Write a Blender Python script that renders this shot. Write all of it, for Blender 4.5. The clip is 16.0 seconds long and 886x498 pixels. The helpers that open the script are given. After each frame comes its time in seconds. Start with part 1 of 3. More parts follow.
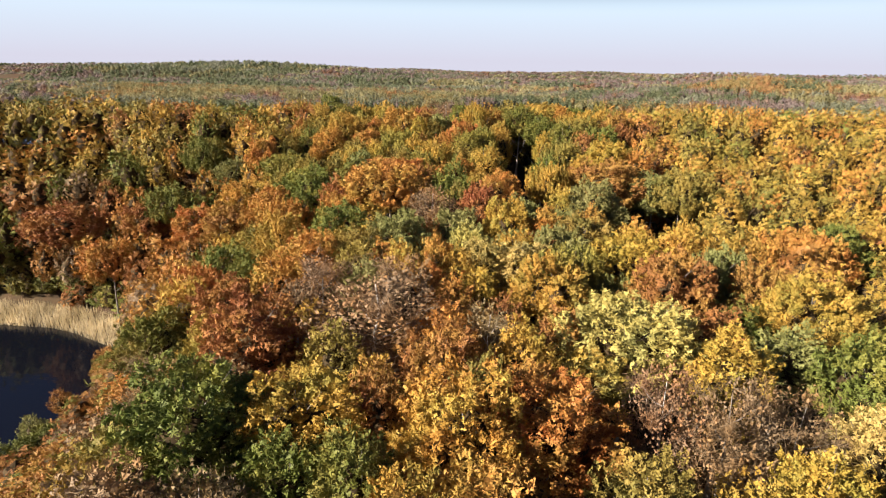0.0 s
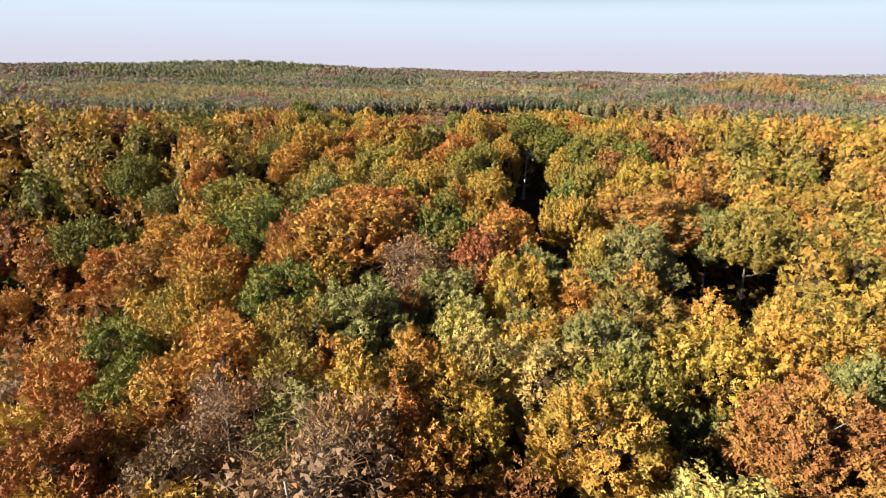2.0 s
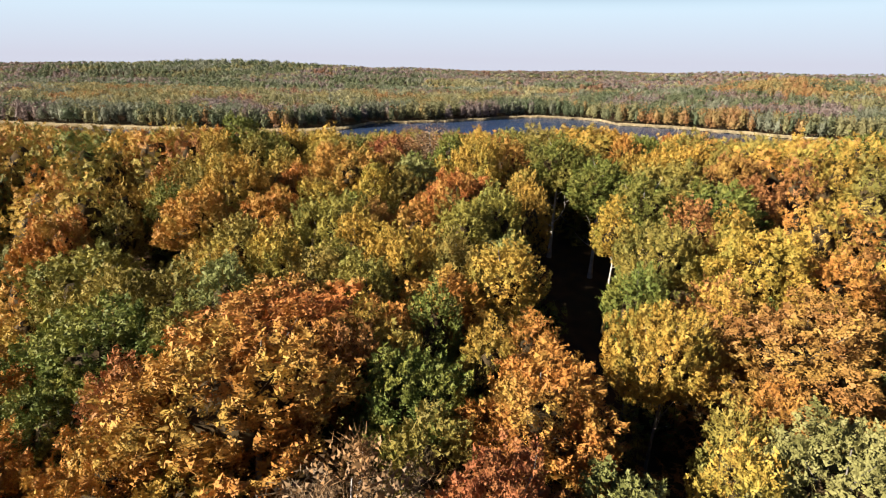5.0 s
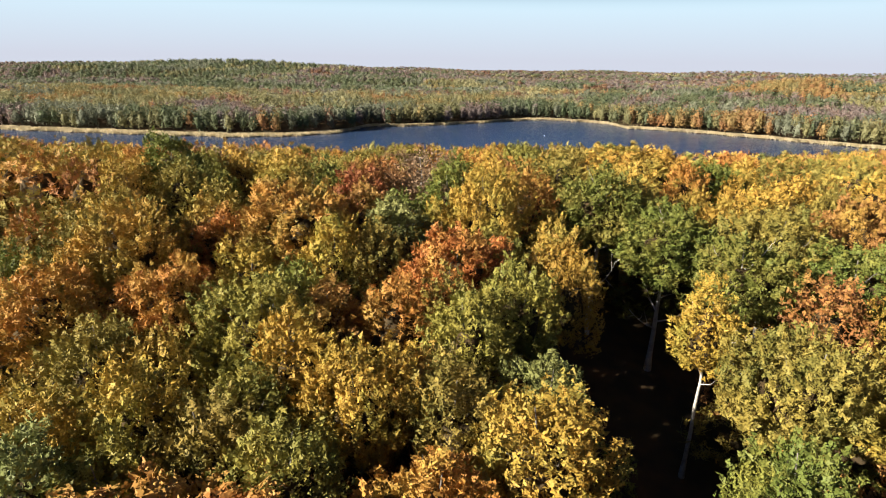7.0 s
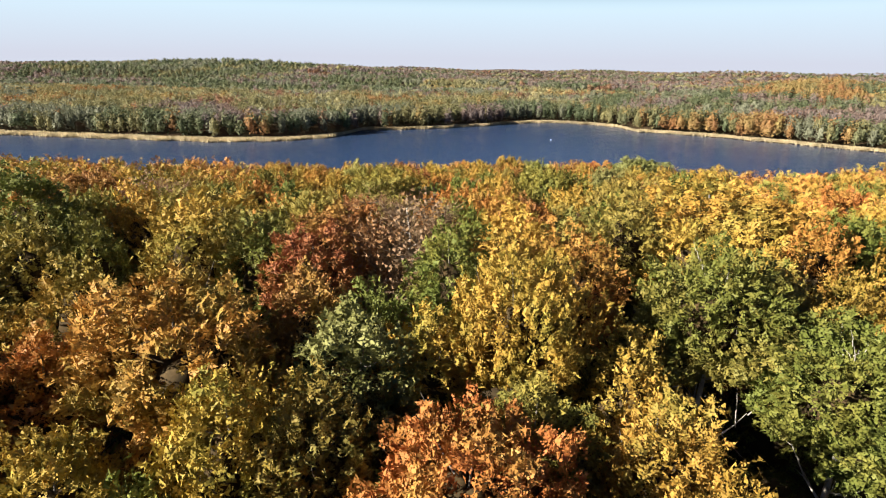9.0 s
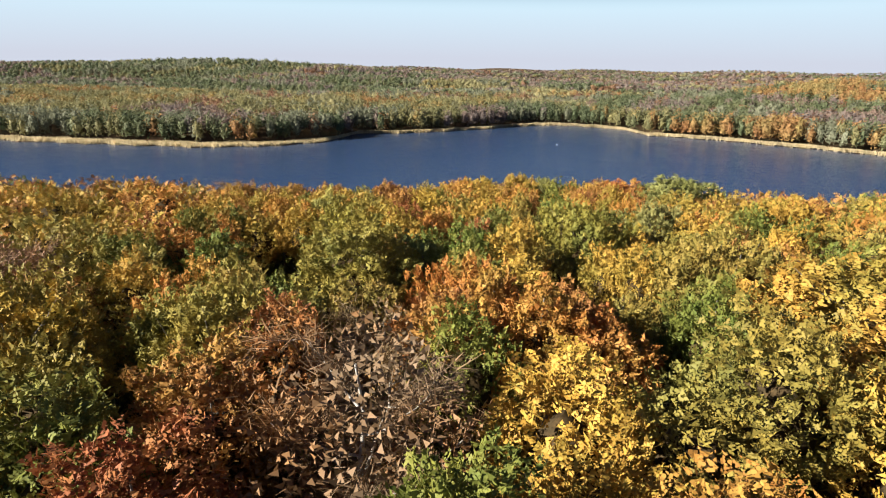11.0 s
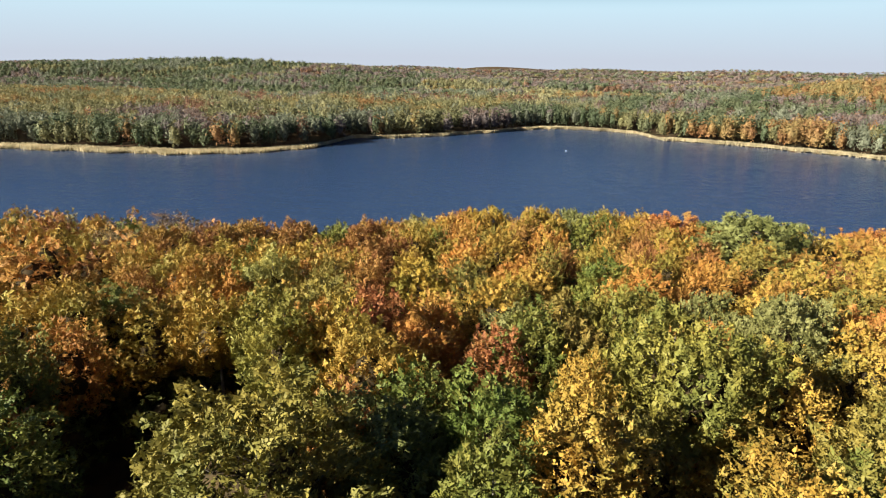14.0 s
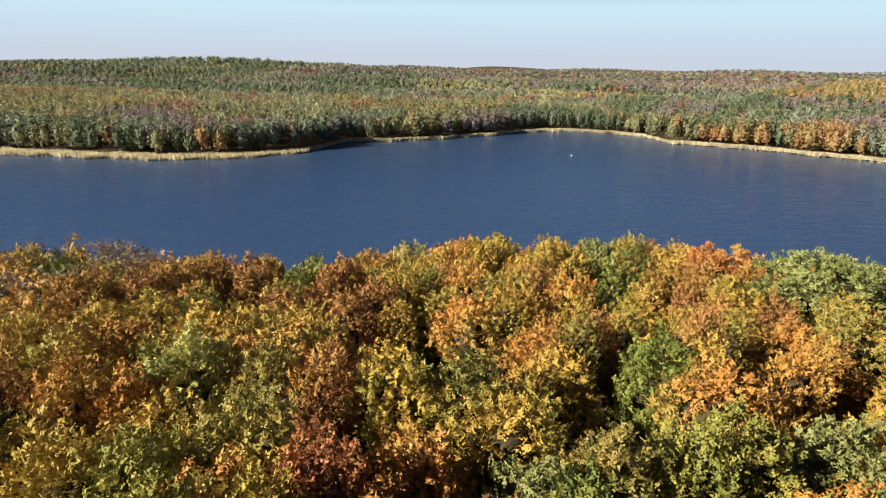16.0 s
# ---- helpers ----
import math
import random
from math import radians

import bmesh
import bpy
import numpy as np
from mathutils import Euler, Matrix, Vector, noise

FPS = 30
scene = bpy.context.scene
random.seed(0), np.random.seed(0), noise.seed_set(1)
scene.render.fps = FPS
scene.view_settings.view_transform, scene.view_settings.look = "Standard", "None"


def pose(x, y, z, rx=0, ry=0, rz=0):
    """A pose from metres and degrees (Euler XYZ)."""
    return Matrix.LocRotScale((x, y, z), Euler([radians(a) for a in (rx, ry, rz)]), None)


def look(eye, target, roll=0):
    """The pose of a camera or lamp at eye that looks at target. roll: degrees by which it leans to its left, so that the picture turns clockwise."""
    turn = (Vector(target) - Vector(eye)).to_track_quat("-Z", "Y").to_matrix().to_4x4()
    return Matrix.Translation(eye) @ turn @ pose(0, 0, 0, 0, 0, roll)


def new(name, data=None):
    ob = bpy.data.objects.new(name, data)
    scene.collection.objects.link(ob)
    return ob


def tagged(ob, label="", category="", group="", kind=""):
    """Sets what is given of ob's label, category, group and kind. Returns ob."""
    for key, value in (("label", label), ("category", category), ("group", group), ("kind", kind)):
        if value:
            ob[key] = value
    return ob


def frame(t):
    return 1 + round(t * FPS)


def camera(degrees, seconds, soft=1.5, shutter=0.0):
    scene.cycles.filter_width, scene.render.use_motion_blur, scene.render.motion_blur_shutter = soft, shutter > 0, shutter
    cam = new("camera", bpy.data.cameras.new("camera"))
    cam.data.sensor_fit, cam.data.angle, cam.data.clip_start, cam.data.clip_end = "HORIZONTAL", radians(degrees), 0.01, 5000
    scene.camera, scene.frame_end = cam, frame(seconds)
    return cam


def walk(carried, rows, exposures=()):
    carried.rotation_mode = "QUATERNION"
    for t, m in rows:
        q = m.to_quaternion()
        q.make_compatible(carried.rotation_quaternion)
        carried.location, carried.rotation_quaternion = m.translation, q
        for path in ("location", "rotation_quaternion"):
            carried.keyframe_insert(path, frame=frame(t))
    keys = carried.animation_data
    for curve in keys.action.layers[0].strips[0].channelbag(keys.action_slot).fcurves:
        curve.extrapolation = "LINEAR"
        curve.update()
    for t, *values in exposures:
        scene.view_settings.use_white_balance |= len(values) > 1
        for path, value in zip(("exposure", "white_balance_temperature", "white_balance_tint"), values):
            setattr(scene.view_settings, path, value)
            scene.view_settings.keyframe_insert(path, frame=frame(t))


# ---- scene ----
# camera: level flight northwards over the wood towards the lake
cam = camera(75.0, 16.0, soft=1.1)
PATH = [(0.0, -0.8, 0.2), (1.0, -0.15, 14.6), (2.0, 0.25, 29.1), (4.0, 0.65, 57.4), (6.3, 0.8, 89.3), (8.0, 0.3, 112.5), (9.7, 0.05, 135.5),
        (11.8, -0.1, 161.2), (12.5, -0.35, 168.4), (14.0, -0.35, 183.7), (16.0, -0.1, 203.3)]
EXPOSURES = [(0.0, 1.74, 6600, 17), (4.0, 1.7, 6550, 15), (6.5, 1.7, 6450, 9), (9.5, 1.74, 6450, 10), (12.0, 1.63, 6350, 7), (16.0, 1.6, 6250, 4)]
walk(cam, [(t, pose(x, y, 55.0 - 0.07 * t, 90 - 18.14 - 0.018 * t, -0.82, 1.31)) for t, x, y in PATH], EXPOSURES)

# ---- daylight ----
SUN_EL, SUN_AZ = radians(26), math.atan2(-0.92, -0.39)  # azimuth clockwise from +y
sky_world = bpy.data.worlds.new("autumn_sky")
scene.world = sky_world
sky_world.use_nodes = True
wn = sky_world.node_tree
sky = wn.nodes.new("ShaderNodeTexSky")
sky.sky_type, sky.sun_disc = 'NISHITA', False
sky.sun_elevation, sky.sun_rotation = SUN_EL, SUN_AZ
sky.air_density, sky.dust_density, sky.ozone_density, sky.altitude = 1.0, 0.35, 3.0, 100
wn.nodes["Background"].inputs["Strength"].default_value = 0.05
cool = wn.nodes.new("ShaderNodeMix")
cool.data_type, cool.blend_type = "RGBA", "MULTIPLY"
cool.inputs[0].default_value, cool.inputs[7].default_value = 1.0, (0.18, 0.235, 0.35, 1.0)
wn.links.new(sky.outputs[0], cool.inputs[6])
# autumn haze that whitens the sky all round the horizon
way_up = wn.nodes.new("ShaderNodeSeparateXYZ")
wn.links.new(wn.nodes.new("ShaderNodeTexCoord").outputs["Generated"], way_up.inputs[0])
layer = wn.nodes.new("ShaderNodeMapRange")
layer.interpolation_type = "SMOOTHSTEP"
for i, v in enumerate((0.07, 0.14, 0.94, 0.0)):
    layer.inputs[i + 1].default_value = v
wn.links.new(way_up.outputs[2], layer.inputs[0])
hazy = wn.nodes.new("ShaderNodeMix")
hazy.data_type = "RGBA"
grade = wn.nodes.new("ShaderNodeMix")
grade.data_type = "RGBA"
grade.inputs[6].default_value, grade.inputs[7].default_value = (4.3, 4.5, 5.2, 1.0), (4.5, 5.75, 6.5, 1.0)
lift = wn.nodes.new("ShaderNodeMapRange")
lift.inputs[2].default_value = 0.085
wn.links.new(way_up.outputs[2], lift.inputs[0])
wn.links.new(lift.outputs[0], grade.inputs[0])
wn.links.new(grade.outputs[2], hazy.inputs[7])
wn.links.new(layer.outputs[0], hazy.inputs[0])
wn.links.new(cool.outputs[2], hazy.inputs[6])
wn.links.new(hazy.outputs[2], wn.nodes["Background"].inputs["Color"])
sun = new("sun", bpy.data.lights.new("sun", "SUN"))
sun.data.energy, sun.data.angle, sun.data.color = 5.0, radians(0.6), (1.0, 0.91, 0.78)
to_sun = Vector((math.sin(SUN_AZ) * math.cos(SUN_EL), math.cos(SUN_AZ) * math.cos(SUN_EL), math.sin(SUN_EL)))
sun.matrix_world = look(to_sun * 300, (0, 0, 0))


# ---- materials ----
def material(name):
    m = bpy.data.materials.new(name)
    m.use_nodes = True
    nt = m.node_tree
    nt.nodes.clear()
    return m, nt, nt.nodes.new("ShaderNodeOutputMaterial")


def mixed(nt, fac, a, b, blend="MIX"):
    n = nt.nodes.new("ShaderNodeMix")
    n.data_type, n.blend_type = "RGBA", blend
    for socket, v in ((n.inputs[0], fac), (n.inputs[6], a), (n.inputs[7], b)):
        if isinstance(v, (int, float)):
            socket.default_value = v
        elif isinstance(v, tuple):
            socket.default_value = (*v, 1.0)
        else:
            nt.links.new(v, socket)
    return n.outputs[2]


def noise_fac(nt, scale, detail=3.0, low=0.35, high=0.65, offset=None):
    tc = nt.nodes.new("ShaderNodeTexCoord")
    n = nt.nodes.new("ShaderNodeTexNoise")
    n.inputs["Scale"].default_value, n.inputs["Detail"].default_value = scale, detail
    if offset is None:
        nt.links.new(tc.outputs["Object"], n.inputs["Vector"])
    else:
        add = nt.nodes.new("ShaderNodeVectorMath")
        add.operation = "MULTIPLY_ADD"
        nt.links.new(offset, add.inputs[0])
        add.inputs[1].default_value = (90.0, 70.0, 50.0)
        nt.links.new(tc.outputs["Object"], add.inputs[2])
        nt.links.new(add.outputs[0], n.inputs["Vector"])
    r = nt.nodes.new("ShaderNodeMapRange")
    r.inputs[1].default_value, r.inputs[2].default_value = low, high
    nt.links.new(n.outputs["Fac"], r.inputs[0])
    return r.outputs[0]


def maths(nt, op, *values):
    n = nt.nodes.new("ShaderNodeMath")
    n.operation = op
    for socket, v in zip(n.inputs, values):
        if isinstance(v, (int, float)):
            socket.default_value = v
        else:
            nt.links.new(v, socket)
    return n.outputs[0]


def leaf_material(name, main, second, third, scale=0.35, single=True, through_light=0.12, leaf=0.15, jitter=0.26, play=0.26, gaps=0.56):
    """Leaf clumps cut into single leaves: tints leaf by leaf, patches of a third tint, and one of its own for each tree."""
    m, nt, out = material(name)
    geo = nt.nodes.new("ShaderNodeNewGeometry")
    info = nt.nodes.new("ShaderNodeObjectInfo")
    tone = geo.outputs["Random Per Island"]
    normal = None
    if leaf:
        tc = nt.nodes.new("ShaderNodeTexCoord")
        cells = nt.nodes.new("ShaderNodeTexVoronoi")
        cells.inputs["Scale"].default_value = 1 / leaf
        nt.links.new(tc.outputs["Object"], cells.inputs["Vector"])
        split = nt.nodes.new("ShaderNodeSeparateXYZ")
        nt.links.new(cells.outputs["Color"], split.inputs[0])
        tone = maths(nt, "FRACT", maths(nt, "ADD", split.outputs[0], maths(nt, "MULTIPLY", tone, 0.6)))
        turn = nt.nodes.new("ShaderNodeVectorMath")
        turn.operation = "MULTIPLY_ADD"
        nt.links.new(cells.outputs["Color"], turn.inputs[0])
        turn.inputs[1].default_value = (jitter, jitter, jitter)
        base = nt.nodes.new("ShaderNodeVectorMath")
        base.operation = "SUBTRACT"
        nt.links.new(geo.outputs["Normal"], base.inputs[0])
        base.inputs[1].default_value = (jitter / 2, jitter / 2, jitter / 2)
        nt.links.new(base.outputs[0], turn.inputs[2])
        unitv = nt.nodes.new("ShaderNodeVectorMath")
        unitv.operation = "NORMALIZE"
        nt.links.new(turn.outputs[0], unitv.inputs[0])
        normal = unitv.outputs[0]
    col = mixed(nt, tone, main, second)
    col = mixed(nt, noise_fac(nt, scale, 3.0, 0.42, 0.66, info.outputs["Random"] if single else None), col, third)
    value = maths(nt, "MULTIPLY_ADD", maths(nt, "FRACT", maths(nt, "MULTIPLY", tone, 37.7)), play, 0.96 - play / 2)
    if not single:
        value = maths(nt, "MULTIPLY", value, maths(nt, "MULTIPLY_ADD", noise_fac(nt, 0.13, 2.0, 0.32, 0.68), 0.5, 0.72))
    hsv = nt.nodes.new("ShaderNodeHueSaturation")
    nt.links.new(col, hsv.inputs["Color"])
    nt.links.new(value, hsv.inputs["Value"])
    if single:
        nt.links.new(maths(nt, "MULTIPLY_ADD", info.outputs["Random"], 0.034, 0.483), hsv.inputs["Hue"])
    bs = nt.nodes.new("ShaderNodeBsdfPrincipled")
    bs.inputs["Roughness"].default_value = 0.6
    bs.inputs["Specular IOR Level"].default_value = 0.15
    nt.links.new(hsv.outputs[0], bs.inputs["Base Color"])
    tr = nt.nodes.new("ShaderNodeBsdfTranslucent")
    nt.links.new(hsv.outputs[0], tr.inputs["Color"])
    if normal is not None:
        nt.links.new(normal, bs.inputs["Normal"])
    mix = nt.nodes.new("ShaderNodeMixShader")
    mix.inputs[0].default_value = through_light
    nt.links.new(bs.outputs[0], mix.inputs[1])
    nt.links.new(tr.outputs[0], mix.inputs[2])
    last = mix.outputs[0]
    if leaf and gaps:
        clear = nt.nodes.new("ShaderNodeBsdfTransparent")
        cut = nt.nodes.new("ShaderNodeMixShader")
        nt.links.new(maths(nt, "GREATER_THAN", cells.outputs["Distance"], gaps), cut.inputs[0])
        nt.links.new(last, cut.inputs[1])
        nt.links.new(clear.outputs[0], cut.inputs[2])
        last = cut.outputs[0]
    nt.links.new(last, out.inputs[0])
    return m


def rough_material(name, a, b, scale, roughness=0.9, detail=5.0, bump=0.3):
    m, nt, out = material(name)
    bs = nt.nodes.new("ShaderNodeBsdfPrincipled")
    fac = noise_fac(nt, scale, detail)
    fine = noise_fac(nt, scale * 7.3, 4.0, 0.3, 0.7)
    col = mixed(nt, fac, a, b)
    col = mixed(nt, fine, col, mixed(nt, 1.0, col, (0.7, 0.68, 0.66), "MULTIPLY"))
    nt.links.new(col, bs.inputs["Base Color"])
    bs.inputs["Roughness"].default_value = roughness
    bs.inputs["Specular IOR Level"].default_value = 0.1
    bp = nt.nodes.new("ShaderNodeBump")
    bp.inputs["Strength"].default_value = bump
    nt.links.new(fine, bp.inputs["Height"])
    nt.links.new(bp.outputs[0], bs.inputs["Normal"])
    nt.links.new(bs.outputs[0], out.inputs[0])
    return m


TINTS = {
    "rust": ((0.304, 0.128, 0.039), (0.230, 0.104, 0.039), (0.340, 0.190, 0.047)),
    "orange": ((0.408, 0.186, 0.039), (0.332, 0.140, 0.035), (0.389, 0.251, 0.055)),
    "gold": ((0.423, 0.272, 0.049), (0.360, 0.204, 0.040), (0.252, 0.204, 0.040)),
    "olive": ((0.294, 0.225, 0.046), (0.237, 0.179, 0.041), (0.152, 0.143, 0.034)),
    "pale": ((0.458, 0.370, 0.107), (0.396, 0.310, 0.087), (0.238, 0.224, 0.074)),
    "silver": ((0.247, 0.244, 0.081), (0.190, 0.189, 0.059), (0.133, 0.138, 0.038)),
    "green": ((0.13, 0.15, 0.030), (0.10, 0.12, 0.025), (0.21, 0.19, 0.039)),
    "bare": ((0.22, 0.155, 0.086), (0.17, 0.125, 0.074), (0.26, 0.15, 0.058)),
}
# far woods: the leaf tints greyed, distance haze put into the base colours
HAZED_TINTS = {
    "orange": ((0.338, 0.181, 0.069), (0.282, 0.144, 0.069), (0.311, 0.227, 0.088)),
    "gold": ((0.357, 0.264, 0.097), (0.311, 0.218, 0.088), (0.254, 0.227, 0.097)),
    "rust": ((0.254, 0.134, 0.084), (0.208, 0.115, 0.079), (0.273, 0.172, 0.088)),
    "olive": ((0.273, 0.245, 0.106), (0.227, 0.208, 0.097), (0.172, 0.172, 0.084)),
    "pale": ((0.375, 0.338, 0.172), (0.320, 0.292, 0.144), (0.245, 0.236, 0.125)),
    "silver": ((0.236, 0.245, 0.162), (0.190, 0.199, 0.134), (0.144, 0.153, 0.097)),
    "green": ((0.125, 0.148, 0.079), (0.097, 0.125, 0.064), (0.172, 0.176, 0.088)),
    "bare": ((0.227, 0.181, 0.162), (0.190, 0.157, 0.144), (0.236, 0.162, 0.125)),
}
LEAF = {k: leaf_material(k + "_leaves", *v, leaf=0 if k == "bare" else 0.14) for k, v in TINTS.items()}
LEAF_WOOD = {k: leaf_material(k + "_wood_leaves", *v, scale=0.16, single=False, leaf=0.14) for k, v in TINTS.items()}
LEAF_HAZED = {k: leaf_material(k + "_hazed_leaves", *v, scale=0.05, single=False, through_light=0.3, leaf=0.7, jitter=0.35, play=0.25, gaps=0.62) for k, v in HAZED_TINTS.items()}
BARK = rough_material("beech_bark", (0.24, 0.22, 0.19), (0.15, 0.135, 0.115), 1.6)
BIRCH = rough_material("pale_bark", (0.58, 0.55, 0.49), (0.34, 0.31, 0.27), 1.1)
# dark brown for the crowns' inner shell, shade between leaves put into colour
CROWN_SHADE = rough_material("crown_shade", (0.075, 0.05, 0.022), (0.045, 0.034, 0.018), 1.2, bump=0.8)
REED = leaf_material("dry_reed", (0.62, 0.53, 0.34), (0.54, 0.45, 0.28), (0.46, 0.38, 0.22), 0.2, False, 0.35, leaf=0)


def ground_material():
    m, nt, out = material("forest_floor")
    bs = nt.nodes.new("ShaderNodeBsdfPrincipled")
    litter = mixed(nt, noise_fac(nt, 0.5, 6.0), (0.10, 0.058, 0.03), (0.06, 0.04, 0.024))
    col = mixed(nt, noise_fac(nt, 0.05, 4.0, 0.45, 0.7), litter, (0.065, 0.055, 0.028))
    nt.links.new(col, bs.inputs["Base Color"])
    bs.inputs["Roughness"].default_value = 0.95
    bs.inputs["Specular IOR Level"].default_value = 0.1
    nt.links.new(bs.outputs[0], out.inputs[0])
    return m


def water_material(name, roughness, wave, body):
    m, nt, out = material(name)
    bs = nt.nodes.new("ShaderNodeBsdfPrincipled")
    bs.inputs["Base Color"].default_value = (*body, 1)
    bs.inputs["IOR"].default_value = 1.33
    bs.inputs["Roughness"].default_value = roughness
    tc = nt.nodes.new("ShaderNodeTexCoord")
    mp = nt.nodes.new("ShaderNodeMapping")
    mp.inputs["Rotation"].default_value = (0, 0, radians(28))
    mp.inputs["Scale"].default_value = (0.35, 1.0, 1.0)
    nt.links.new(tc.outputs["Object"], mp.inputs[0])
    heights = None
    for scale, weight in ((0.9, 1.0), (0.22, 1.6)):
        n = nt.nodes.new("ShaderNodeTexNoise")
        n.inputs["Scale"].default_value, n.inputs["Detail"].default_value = scale, 3.0
        nt.links.new(mp.outputs[0], n.inputs["Vector"])
        k = nt.nodes.new("ShaderNodeMath")
        k.operation = "MULTIPLY_ADD"
        k.inputs[1].default_value = weight
        nt.links.new(n.outputs["Fac"], k.inputs[0])
        if heights is not None:
            nt.links.new(heights, k.inputs[2])
        heights = k.outputs[0]
    bp = nt.nodes.new("ShaderNodeBump")
    bp.inputs["Strength"].default_value, bp.inputs["Distance"].default_value = 1.0, wave
    nt.links.new(heights, bp.inputs["Height"])
    nt.links.new(bp.outputs[0], bs.inputs["Normal"])
    nt.links.new(bs.outputs[0], out.inputs[0])
    return m


# ---- lie of the land ----
FAR_SHORE_X = [-420, -335, -267, -200, -150, -109, -86, -72, -32, 13, 67, 102, 138, 146, 181, 207, 244, 277, 420]
FAR_SHORE_Y = [540, 522, 513, 505, 502, 515, 537, 581, 591, 617, 658, 659, 634, 598, 584, 564, 534, 505, 440]


RISE_Y, RISE_Z = [0, 85, 120, 160, 174, 190, 210, 240, 267, 287, 300, 306], [14, 14, 17.3, 24.4, 24.8, 21.0, 18.8, 15.0, 10.6, 6, 2.5, 0]


def smooth(a, b, x):
    u = np.clip((x - a) / (b - a), 0, 1)
    return u * u * (3 - 2 * u)


def near_shore(x):
    return 305 + 6 * np.sin(x / 17) + 5 * np.sin(x / 41 + 1) + 26 * smooth(75, 165, np.abs(x))


def far_shore(x):
    return np.interp(x, FAR_SHORE_X, FAR_SHORE_Y) + 1.5 * np.sin(x / 6.0) + 1.2 * np.sin(x / 2.7 + 1)


def mound(x, y, cx, cy, r, h, sx=1.0):
    return h * np.exp(-(((x - cx) / (r * sx)) ** 2 + ((y - cy) / r) ** 2))


def bay_shore(x):
    """The north bank of the small bay, curving down at its east end."""
    return 111 - 0.1 * (x + 98) - 7 * smooth(-86, -62, x)


def pond_gap(x, y):
    """How far a place lies from the small water on the west side (0 on the water)."""
    dx = np.maximum(x + 64.5 + 0.8 * np.sin(y / 9), 0)
    dy = np.maximum(np.maximum(56 - y, y - bay_shore(x)), 0)
    dx = np.maximum(dx, -240 - x)
    return np.hypot(dx, dy)


def land(x, y):
    """Height of the ground over the lake's level."""
    x, y = np.asarray(x, float), np.asarray(y, float)
    hill = np.interp(y + (305 - near_shore(x)) * smooth(230, 300, y), RISE_Y, RISE_Z)
    pg = pond_gap(x, y)
    south = np.where(pg > 0, hill * np.clip((pg - 9) / 38, 0, 1) ** 0.8 + 0.3 * smooth(0, 3, pg), -1.5)
    back = y - far_shore(x)
    far = 0.4 + 5 * smooth(0, 150, back) - 14 * smooth(190, 420, back) + 7 * smooth(600, 900, back) + mound(x, y, 345, 700, 95, 17) + mound(x, y, 520, 760, 150, 14)
    far = far + mound(x, y, -560, 1400, 260, 24, 1.5) + mound(x, y, -150, 1120, 130, 8, 2.2) + mound(x, y, 260, 1300, 150, 8, 2.0) + mound(x, y, -380, 960, 90, 7, 1.6)
    far = far - 44 * smooth(900, 4400, y) + 6 * np.sin(x / 310 + y / 430) * smooth(1000, 1700, y) + 5 * np.sin(x / 170 - y / 350 + 2) * smooth(1200, 2000, y) + 5 * np.sin(x / 520 + y / 210) * smooth(2500, 3500, y)
    far = far + mound(x, y, -1900, 3300, 700, 14) + mound(x, y, -760, 2420, 260, 15, 1.5) + mound(x, y, -330, 1750, 160, 10, 2.2) + mound(x, y, -700, 4000, 600, 10) + mound(x, y, 1700, 3900, 600, 9)
    ridges = 7 * np.sin(y / 62 + 1.1 * np.sin(x / 260) + x / 700) + 4 * np.sin(y / 31 + x / 190 + 2)
    far = far + ridges * smooth(900, 1150, y) * (1 + 0.6 * smooth(1500, 3000, y))
    wet = (y > near_shore(x)) & (y < far_shore(x)) & (np.abs(x) < 700)
    z = np.where(y < near_shore(x), south, far)
    return np.where(wet, -2.5, z)


def dense(lo, hi, a, b, fine, coarse):
    """Marks along a line: fine between a and b, coarser by and by outside."""
    marks, step = list(np.arange(a, b + 0.01, fine)), fine
    while marks[-1] < hi:
        step = min(step * 1.12, coarse)
        marks.append(marks[-1] + step)
    step = fine
    while marks[0] > lo:
        step = min(step * 1.2, coarse)
        marks.insert(0, marks[0] - step)
    return np.array(marks)


def mesh_of(name, verts, faces, mat, smooth_faces=False, marks=None, inner=None):
    """A mesh from arrays of vertices and of faces with the same number of corners; marked faces take the inner material."""
    me = bpy.data.meshes.new(name)
    verts, faces = np.asarray(verts, np.float32), np.asarray(faces, np.int32)
    n, k = faces.shape
    me.vertices.add(len(verts))
    me.vertices.foreach_set("co", verts.ravel())
    me.loops.add(n * k)
    me.loops.foreach_set("vertex_index", faces.ravel())
    me.polygons.add(n)
    me.polygons.foreach_set("loop_start", np.arange(0, n * k, k, dtype=np.int32))
    me.polygons.foreach_set("use_smooth", np.full(n, smooth_faces))
    me.materials.append(mat)
    if inner:
        me.materials.append(inner)
        me.polygons.foreach_set("material_index", np.asarray(marks, np.int32))
    me.update(calc_edges=True)
    return me


